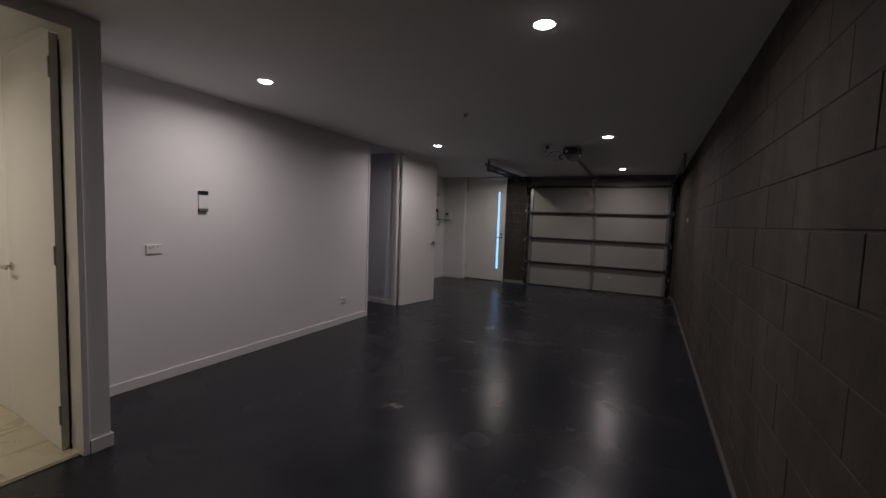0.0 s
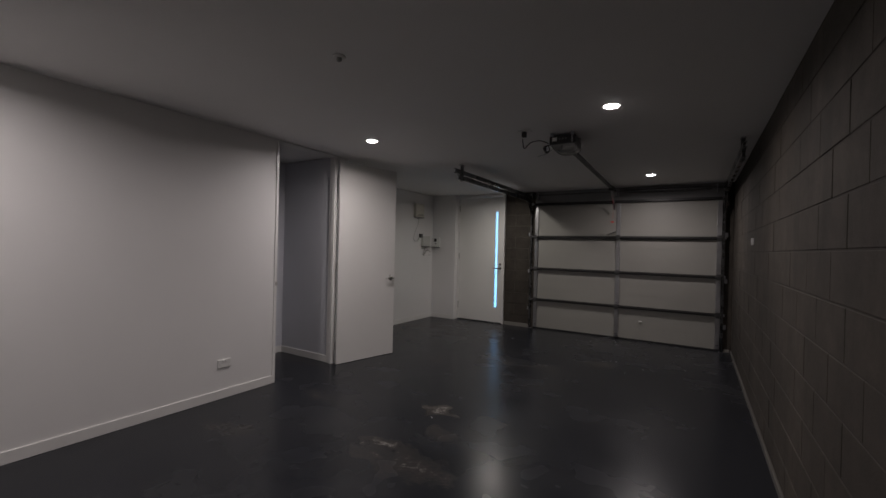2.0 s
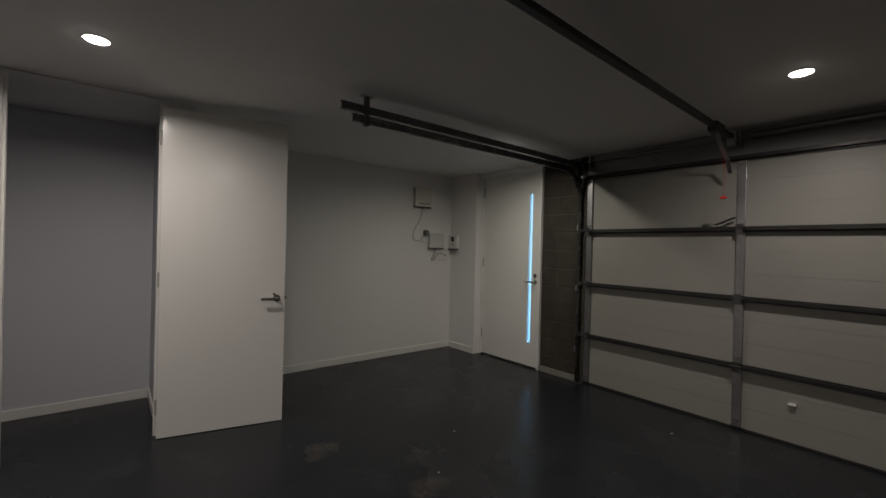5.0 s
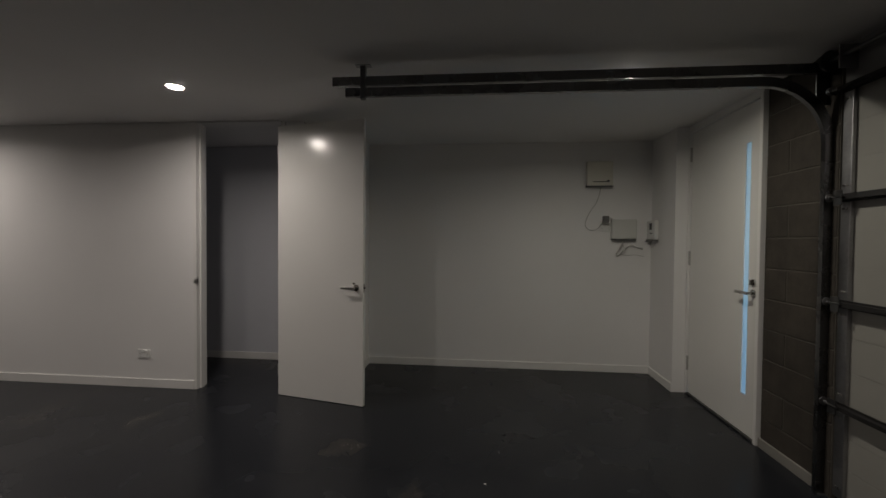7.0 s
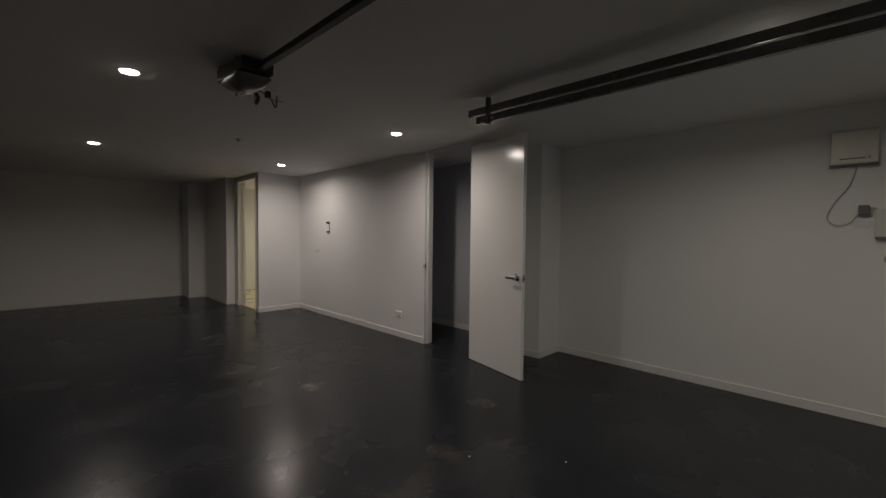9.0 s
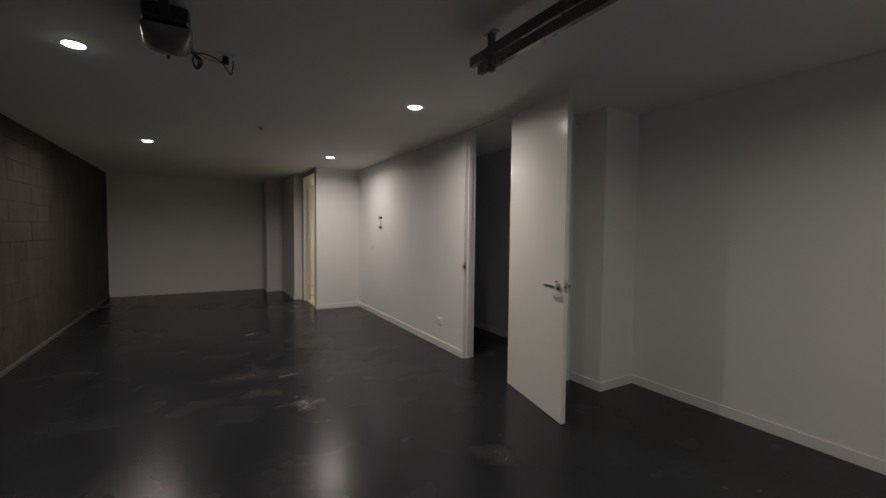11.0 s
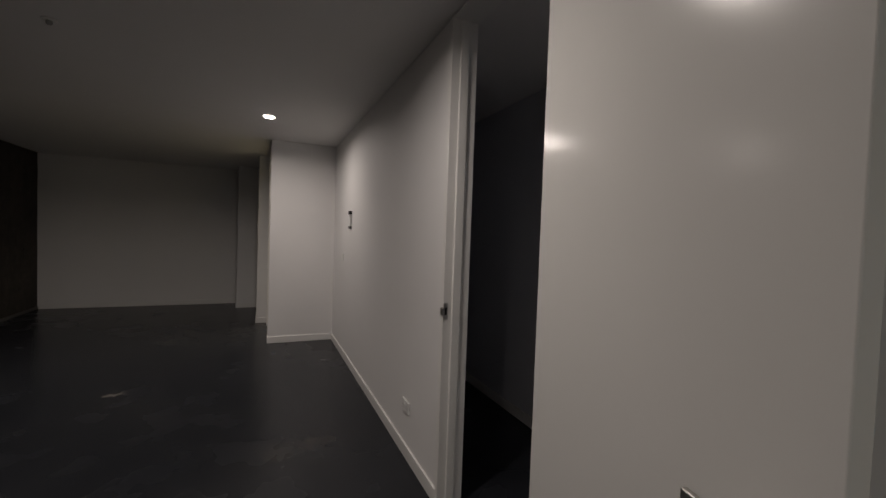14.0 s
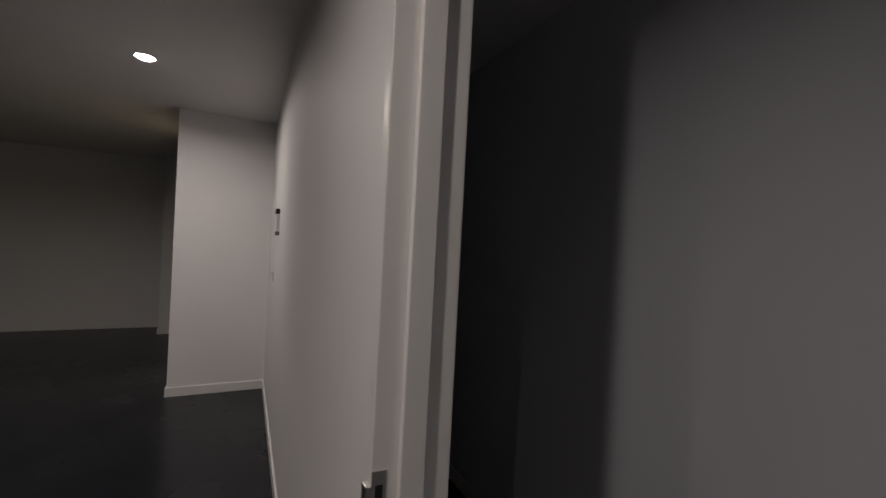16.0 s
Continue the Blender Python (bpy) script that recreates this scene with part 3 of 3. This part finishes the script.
def door_track(x, s, name_label):
    """Vertical and curved track, two runs under the ceiling, hanger and brackets; s is the side of the wall."""
    t = thing("garage_door_track", (x, GY, 0.0), name_label, "garage track", "tracks of the garage door")
    c = [(-0.026, -0.014), (0.026, -0.014), (0.026, 0.014), (0.022, 0.014), (0.022, -0.010), (-0.022, -0.010), (-0.022, 0.014), (-0.026, 0.014)]
    arc = [(0, -0.05 - 0.34 * (1 - math.cos(a)), 1.90 + 0.34 * math.sin(a)) for a in [math.pi / 2 * i / 12 for i in range(13)]]
    path = [(0, -0.05, 0.0), (0, -0.05, 0.95)] + arc + [(0, -2.72, 2.24)]
    prof = [(v * s * 1.0, u) for u, v in c]
    part("track", sweep(bmesh.new(), path, prof, (1, 0, 0)), TRACKSTEEL, t, "dark steel curved door track")
    part("upper_track", sweep(bmesh.new(), [(0, -0.06, 2.305), (0, -2.80, 2.305)], prof, (1, 0, 0)), TRACKSTEEL, t, "dark steel upper track")
    part("hanger", block(-0.016, 0.016, -2.63, -2.60, 2.20, CEIL, 0.002), DARKSTEEL, t, "steel hanger strap")
    part("hanger_foot", block(-0.02, 0.02, -2.66, -2.57, CEIL - 0.006, CEIL), GALV, t)
    for bz in (0.35, 1.0, 1.65):
        part("wall_bracket", block(s * 0.0, s * 0.05, -0.05, 0.02, bz - 0.03, bz + 0.03, 0.002) if s > 0 else block(s * 0.05, 0.0, -0.05, 0.02, bz - 0.03, bz + 0.03, 0.002), GALV, t)
    part("flag_plate", block(-0.004 + s * 0.03, 0.004 + s * 0.03, -0.10, 0.02, 2.12, 2.34, 0.002), DARKSTEEL, t)
    part("base_angle", block(-0.03, 0.03, -0.07, 0.0, 0.0, 0.006), GALV, t)
    return t


door_track(-2.02, -1, "dark steel garage door track under the ceiling beside the alcove")
door_track(0.79, 1, "dark steel garage door track under the ceiling along the block wall")
sh = thing("torsion_shaft", (-0.60, YN - 0.02, 2.33), "dark steel spring shaft under the ceiling above the garage door", "spring shaft")
part("shaft", rod(bmesh.new(), (-1.46, 0, 0), (1.46, 0, 0), 0.013, 16), DARKSTEEL, sh)
bm = bmesh.new()
lathe(bm, [(0.0, 0.0), (0.028, 0.0), (0.028, 1.15), (0.0, 1.15)], 20)
bmesh.ops.transform(bm, matrix=Matrix.Translation((0.08, 0, 0)) @ Matrix.Rotation(math.pi / 2, 4, "Y"), verts=bm.verts)
part("spring", bm, DARKSTEEL, sh, "black coiled spring")
for sx, s in ((-1.41, -1), (1.41, 1)):
    bm = rod(bmesh.new(), (sx - 0.02, 0, 0), (sx + 0.02, 0, 0), 0.048, 24)
    rod(bm, (sx + 0.02, 0, 0), (sx + 0.028, 0, 0), 0.056, 24)
    part("cable_drum", bm, DARKSTEEL, sh)
for sx in (-1.3, 0.0, 1.3):
    part("bearing_bracket", block(sx - 0.004, sx + 0.004, -0.03, 0.06, -0.07, 0.05, 0.001), GALV, sh)

op = thing("garage_door_opener", (-0.555, 5.97, CEIL), "black garage door opener hung from the ceiling with a long rail", "door opener", turn=1.6)
bm = bmesh.new()
box(bm, -0.112, 0.112, -0.185, 0.10, -0.100, -0.018, 0.012, 3)
bmesh.ops.recalc_face_normals(bm, faces=bm.faces)
for v in bm.verts:
    # the box narrows towards the rail
    if v.co.y > 0:
        v.co.x *= 0.82
        v.co.y += 0.07
        v.co.z = -0.018 + (v.co.z + 0.018) * 0.86
part("housing", bm, BLACK, op, "black motor housing narrowing towards the rail")


def belly(bm, y0, y1, half, top, drop, rows=10, across=14):
    """A rounded translucent cover hanging under a box, lower in the middle than at its ends."""
    rings = []
    for a in range(rows + 1):
        u = -1 + 2 * a / rows
        k = math.sqrt(max(0.0, 1 - abs(u) ** 3))
        y = y0 + (y1 - y0) * a / rows
        rings.append([bm.verts.new((half * (0.94 + 0.06 * k) * math.cos(math.pi * b / across), y, top - (0.012 + (drop - 0.012) * k) * math.sin(math.pi * b / across) ** 0.8)) for b in range(across + 1)])
    for p, q in zip(rings, rings[1:]):
        for b in range(across):
            bm.faces.new((p[b], p[b + 1], q[b + 1], q[b]))
    bm.faces.new(rings[0])
    bm.faces.new(rings[-1])
    return bm


smooth(part("light_cover", belly(bmesh.new(), -0.178, 0.13, 0.104, -0.096, 0.060), DIFFUSER, op, "smoked grey lamp cover"))
part("cover_clip", block(-0.006, 0.006, -0.182, -0.172, -0.150, -0.112, 0.002), BLACK, op)
part("rating_label", block(-0.085, -0.045, -0.1865, -0.1845, -0.072, -0.040), BOXGREY, op, "pale rating label")
for bx in (-0.020, 0.006, 0.032):
    part("button", block(bx - 0.007, bx + 0.007, -0.189, -0.184, -0.062, -0.048, 0.002), GREYPL, op, "dark grey setting button")
part("trim_strip", block(0.082, 0.088, -0.187, -0.184, -0.090, -0.030, 0.001), STEEL, op, "thin bright trim strip")
part("back_plate", block(-0.09, 0.09, -0.15, 0.15, -0.024, -0.014, 0.003), DARKSTEEL, op)
for by in (-0.18, 0.08):
    part("ceiling_strap", block(-0.10, -0.075, by - 0.012, by + 0.012, -0.03, 0.0), GALV, op)
    part("ceiling_strap", block(0.075, 0.10, by - 0.012, by + 0.012, -0.03, 0.0), GALV, op)
part("rail", block(-0.020, 0.020, 0.10, 3.17, -0.088, -0.055, 0.004), STRUT, op, "long dark steel drive rail")
part("trolley", block(-0.032, 0.032, 2.70, 2.88, -0.118, -0.047, 0.006), BLACK, op)
part("header_bracket", block(-0.03, 0.03, 3.14, 3.20, -0.14, -0.03, 0.003), GALV, op)
bm = bmesh.new()
sweep(bm, [(0, 2.79, -0.11), (0, 2.90, -0.19), (0, 3.06, -0.26), (0, 3.14, -0.36)], [(-0.014, -0.003), (0.014, -0.003), (0.014, 0.003), (-0.014, 0.003)], (1, 0, 0))
part("door_arm", bm, GALV, op, "bent steel door arm")
part("release_cord", wire(bmesh.new(), [(0, 2.94, -0.20), (0.0, 3.0, -0.36), (-0.01, 3.03, -0.55)], 0.0011), RED, op, "thin red emergency release cord")
part("release_handle", block(-0.034, 0.012, 3.022, 3.038, -0.572, -0.552, 0.006), RED, op, "red release handle")
bm = bmesh.new()
for k in range(3):
    wire(bm, [(-0.10, -0.17 + 0.01 * k, -0.09), (-0.135 - 0.01 * k, -0.20, -0.12), (-0.13, -0.19, -0.160 - 0.006 * k), (-0.11, -0.17, -0.14), (-0.12, -0.18, -0.10)], 0.0045)
part("bundled_cord", bm, BLACK, op, "bundled black power cord")
part("power_cord", wire(bmesh.new(), [(-0.11, -0.19, -0.09), (-0.18, -0.235, -0.066), (-0.255, -0.265, -0.085), (-0.30, -0.285, -0.135), (-0.314, -0.290, -0.085), (-0.316, -0.295, -0.05)], 0.004), BLACK, op)
part("aerial", wire(bmesh.new(), [(-0.10, -0.08, -0.11), (-0.18, -0.07, -0.15), (-0.25, -0.05, -0.16)], 0.0016), BLACK, op)

# ---- ceiling fixtures ----


def downlight(x, y):
    t = thing("downlight", (x, y, CEIL), "round white recessed downlight, lit, in the ceiling", "downlight", "ceiling downlights")
    smooth(part("trim_ring", lathe(bmesh.new(), [(0.051, -0.001), (0.053, -0.002), (0.058, -0.004), (0.061, -0.003), (0.062, 0.0), (0.051, 0.0), (0.051, -0.001)], 40), CEILING, t, "white trim ring"))
    part("lens", lathe(bmesh.new(), [(0.0, -0.0130), (0.018, -0.0124), (0.032, -0.0102), (0.041, -0.0070), (0.047, -0.0030), (0.051, -0.001), (0.051, 0.0), (0.0, 0.0)], 40), LENS, t, "glowing diffuser lens")
    return t


first = downlight(*LAMPS[0])
for lx, ly in LAMPS[1:]:
    copy_thing(first, pose(lx, ly, CEIL))
copy_thing(first, pose(-3.2, 0.2, CEIL))

sm = thing("smoke_sensor", (-1.215, 3.82, CEIL), "small white round sensor on the ceiling", "ceiling sensor")
smooth(part("base", lathe(bmesh.new(), [(0.0, 0.0), (0.034, 0.0), (0.034, -0.006), (0.030, -0.009), (0.0, -0.009)], 32), PLASTIC, sm))
smooth(part("nozzle", lathe(bmesh.new(), [(0.014, -0.009), (0.014, -0.024), (0.009, -0.029), (0.0, -0.029)], 24), NOZZLE, sm, "grey sensor nozzle"))

cs = thing("ceiling_outlet", (-0.825, 5.60, CEIL), "white ceiling power outlet with a black plug in it", "power outlet")
part("plate", block(-0.058, 0.058, -0.036, 0.036, -0.010, 0.0, 0.004), PLASTIC, cs)
part("plug", block(-0.018, 0.018, -0.018, 0.018, -0.055, -0.010, 0.006, 3), BLACK, cs, "black power plug")

# ---- wall fixtures ----


def wall_plate(name, label, loc, turn, w, h, switches, sockets):
    """A plate in its own xz plane, outside towards -y."""
    t = thing(name, loc, label, "power outlet" if sockets else "light switch", turn=turn)
    part("plate", block(-w / 2, w / 2, -0.011, 0.0, -h / 2, h / 2, 0.004, 3), PLASTIC, t)
    for sx in switches:
        part("rocker", block(sx - 0.007, sx + 0.007, -0.015, -0.010, h * 0.12, h * 0.36, 0.002), PLASTIC, t)
    for sx in sockets:
        bm = bmesh.new()
        for a, dx, dz in ((30, -0.009, 0.004), (-30, 0.009, 0.004), (0, 0.0, -0.014)):
            p = bmesh.new()
            box(p, -0.0012, 0.0012, -0.0116, -0.0100, -0.004, 0.004)
            bmesh.ops.transform(p, matrix=Matrix.Translation((sx + dx, 0, dz - h * 0.08)) @ Matrix.Rotation(radians(a), 4, "Y"), verts=p.verts)
            me = bpy.data.meshes.new("slot")
            p.to_mesh(me)
            p.free()
            bm.from_mesh(me)
            bpy.data.meshes.remove(me)
        part("socket_slots", bm, BLACK, t)
    return t


wall_plate("power_outlet", "white double power outlet low on the white wall", (XW, 4.31, 0.308), 90, 0.116, 0.074, (-0.012, 0.012), (-0.034, 0.034))
wall_plate("light_switch", "white light switch plate on the white wall", (XW, 2.047, 1.078), 90, 0.116, 0.074, (-0.03, 0.0, 0.03), ())
wall_plate("power_outlet", "white double power outlet between the service boxes", (XA, 8.645, 1.505), 90, 0.116, 0.074, (-0.012, 0.012), (-0.034, 0.034))

dv = thing("wall_controller", (XW, 2.445, 1.475), "white wall controller with a black top and grey foot", "wall controller", turn=90)
part("body", block(-0.040, 0.040, -0.022, 0.0, -0.062, 0.055, 0.003), PLASTIC, dv, "white plastic body")
part("top_panel", block(-0.040, 0.040, -0.026, 0.0, 0.055, 0.090, 0.004), BLACK, dv, "glossy black display panel")
part("foot", block(-0.040, 0.040, -0.024, 0.0, -0.088, -0.062, 0.004), GREYPL, dv, "grey plastic foot")

pr = thing("motion_sensor", (-3.572, 5.802, 2.342), "small white corner alarm sensor with a red light", "alarm sensor")
part("body", block(-0.03, 0.03, 0.0, 0.042, -0.05, 0.05, 0.010, 3), PLASTIC, pr)
part("window", block(-0.022, 0.022, 0.042, 0.046, -0.038, 0.005, 0.004), CREAM, pr)
part("red_light", block(-0.002, 0.002, 0.042, 0.0432, 0.024, 0.033, 0.0005), LED, pr, "glowing red indicator")

b1 = thing("service_box", (XA, 8.57, 1.94), "cream telecom box high on the alcove wall", "service box", turn=90)
part("body", block(-0.13, 0.13, -0.06, 0.0, 0.0, 0.25, 0.008, 3), CREAM, b1, "cream plastic lid")
part("slot", block(-0.075, 0.065, -0.0615, -0.058, 0.036, 0.044), BLACK, b1, "dark slot in the lid")
part("lock", rod(bmesh.new(), (0.078, -0.058, 0.046), (0.078, -0.068, 0.046), 0.013, 18), STEEL, b1, "small round lock")
part("base_lip", block(-0.132, 0.132, -0.064, 0.0, -0.010, 0.0, 0.002), GREYPL, b1)
b2 = thing("service_box", (XA, 8.82, 1.395), "white network box on the alcove wall", "service box", turn=90)
part("body", block(-0.125, 0.125, -0.052, 0.0, 0.0, 0.20, 0.010, 3), BOXGREY, b2, "white plastic cover")
part("base_lip", block(-0.12, 0.12, -0.048, 0.0, -0.016, 0.0, 0.002), GREYPL, b2)
b3 = thing("intercom_unit", (-3.94, YN - 0.11, 1.39), "small white intercom handset unit beside the entry door", "intercom")
part("body", block(-0.092, 0.092, -0.042, 0.0, 0.0, 0.19, 0.008, 3), PLASTIC, b3)
part("screen", block(-0.030, 0.030, -0.0435, -0.040, 0.10, 0.165, 0.002), BLACK, b3, "dark screen")
part("button", block(-0.010, 0.040, -0.047, -0.040, 0.055, 0.068, 0.002), GREYPL, b3)
part("base_lip", block(-0.088, 0.088, -0.055, 0.0, -0.014, 0.0, 0.003), GREYPL, b3)
pl = thing("power_adapter", (XA + 0.011, 8.637, 1.600), "black power adapter plugged in above the outlet", "power adapter", turn=90)
part("body", block(-0.030, 0.030, -0.055, 0.0, -0.042, 0.030, 0.008, 3), GREYPL, pl, "dark grey plastic adapter")
part("cord", wire(bmesh.new(), [(-0.028, -0.02, -0.03), (-0.075, -0.012, -0.10), (-0.15, -0.008, -0.115), (-0.20, -0.006, -0.06), (-0.16, -0.006, 0.06), (-0.085, -0.006, 0.18), (-0.045, -0.006, 0.33)], 0.0035), CABLE, pl, "pale looped cord")
part("cord", wire(bmesh.new(), [(0.028, -0.02, 0.01), (0.07, -0.012, 0.0), (0.11, -0.008, -0.10), (0.16, -0.008, -0.22), (0.19, -0.010, -0.29)], 0.0035), CABLE, pl, "pale cord")
cb = thing("cable_bundle", (XA, 8.83, 1.30), "pale tied cable bundle hanging under the network box", "cables", turn=90)
bm = bmesh.new()
for k in range(3):
    o = 0.006 * k
    wire(bm, [(0.0, -0.012 - o, 0.08), (-0.03 - o, -0.012, 0.0), (-0.075, -0.014 - o, -0.06 - o), (-0.05, -0.02, -0.075), (0.0, -0.014 - o, -0.02), (0.06 + o, -0.014, 0.02 + o), (0.12, -0.012, 0.01), (0.19, -0.010, 0.0 - o)], 0.0052)
part("cables", bm, CABLE, cb)
part("cable_tie", block(-0.012, 0.006, -0.034, -0.004, -0.030, -0.008, 0.002), PLASTIC, cb)
part("lead", wire(bmesh.new(), [(-0.05, -0.01, -0.06), (0.03, -0.008, -0.075), (0.12, -0.008, -0.07), (0.20, -0.008, -0.085)], 0.003), CABLE, cb)

ws = thing("door_sensor", (XE - 0.001, 6.89, 1.50), "tiny white sensor on the block wall", "sensor", turn=-90)
part("body", block(-0.012, 0.012, -0.018, 0.0, -0.03, 0.03, 0.004), PLASTIC, ws)

# ---- pieces of walls and floors ----


def piece_mesh(name, dx, dy, dz, bevel, material):
    bm = bmesh.new()
    box(bm, -dx / 2, dx / 2, -dy / 2, dy / 2, -dz / 2, dz / 2, bevel, 1)
    me = finish(bm, name)
    me.materials.append(material)
    return me


def block_wall(wall, x_face, y0, y1, z1, nx):
    """Stretcher bond of 390 x 190 blocks on a wall whose face looks along nx; the stretch past 300 blocks is joined."""
    rng = random.Random(4)
    shared, far, count = {}, bmesh.new(), 0
    rows = int(round(z1 / 0.2))
    for r in range(rows):
        y = y0 - (0.2 if r % 2 else 0.0)
        while y < y1:
            a, b = max(y, y0) + 0.0012, min(y + 0.4, y1) - 0.0012
            y += 0.4
            if b - a < 0.03:
                continue
            off = rng.uniform(-0.0015, 0.0015)
            zc, yc, ln = r * 0.2 + 0.1, (a + b) / 2, round(b - a, 3)
            if yc > -0.9 and count < 300:
                if ln not in shared:
                    shared[ln] = piece_mesh("block", 0.05, ln, 0.1925, 0.0022, BLOCK)
                ob = new("block", shared[ln])
                ob.parent = wall
                ob.location = (x_face + 0.025 + off, yc, zc)
                count += 1
            else:
                box(far, x_face + off, x_face + off + 0.05, a, b, zc - 0.096, zc + 0.096)
    if far.verts:
        tagged(part("far_blocks", far, BLOCK, wall), kind="stuff")


we = setting("wall_east", block(XE + 0.0035, XE + 0.2, YS, YN + 0.24, 0, CEIL), MORTAR, "brown-grey concrete block wall in stretcher bond", "wall")
block_wall(we, XE, YS, YN + 0.03, CEIL, -1)
pw = setting("wall_pier", block(-2.525, -1.97, YN + 0.026, YN + 0.24, 0, CEIL), PIER_MORTAR, "brown-grey block pier with pale joints beside the entry door", "wall")
pier_piece = {}
for r in range(12):
    cut = -2.325 if r % 2 else -2.075
    for a, b in ((-2.522, cut - 0.004), (cut + 0.004, -1.974)):
        if (a, b) not in pier_piece:
            pier_piece[a, b] = piece_mesh("block", b - a, 0.05, 0.193, 0.003, BLOCK)
        ob = new("block", pier_piece[a, b])
        ob.parent = pw
        ob.location = ((a + b) / 2, YN + 0.047, r * 0.2 + 0.1)
setting("baseboard", block(-2.525, -2.04, YN + 0.006, YN + 0.022, 0, 0.065, 0.003), PALE_MORTAR, "pale mortar skirting at the foot of the block pier", "skirting board")

setting("baseboard", block(0.815, XE - 0.020, YN + 0.018, YN + 0.038, 0, 0.045, 0.004), PALE_MORTAR, "pale mortar lump at the foot of the block nib", "skirting")

# dried paint flecks on the floor before the garage door
rng = random.Random(11)
bm = bmesh.new()
for fx, fy in ((-0.47, 7.70), (-0.42, 7.72), (-0.50, 7.66), (-0.36, 7.74), (-0.04, 7.57), (0.38, 7.83), (-0.20, 7.30), (-0.88, 8.75), (0.30, 8.35), (-1.52, 6.95), (-1.9, 7.4), (-1.33, 5.02)):
    rim = [bm.verts.new((fx + rng.uniform(0.004, 0.009) * math.cos(a), fy + rng.uniform(0.004, 0.009) * math.sin(a), 0.0016)) for a in [math.pi / 3 * k for k in range(6)]]
    foot = [bm.verts.new((v.co.x, v.co.y, 0.0)) for v in rim]
    bm.faces.new(rim)
    for k in range(6):
        bm.faces.new((foot[k], foot[(k + 1) % 6], rim[(k + 1) % 6], rim[k]))
tagged(part("paint_flecks", bm, PLASTIC), "small white dried paint flecks on the concrete floor", "paint flecks", kind="stuff")

tile = piece_mesh("tile", 0.296, 0.296, 0.008, 0.002, TILE)
for i in range(6):
    for j in range(9):
        x, y = -2.52 - 0.3 * i, 1.13 - 0.3 * j
        if x > -4.2 and y > -1.5:
            ob = new("tile", tile)
            ob.parent = tb
            ob.location = (x, y, 0.008)
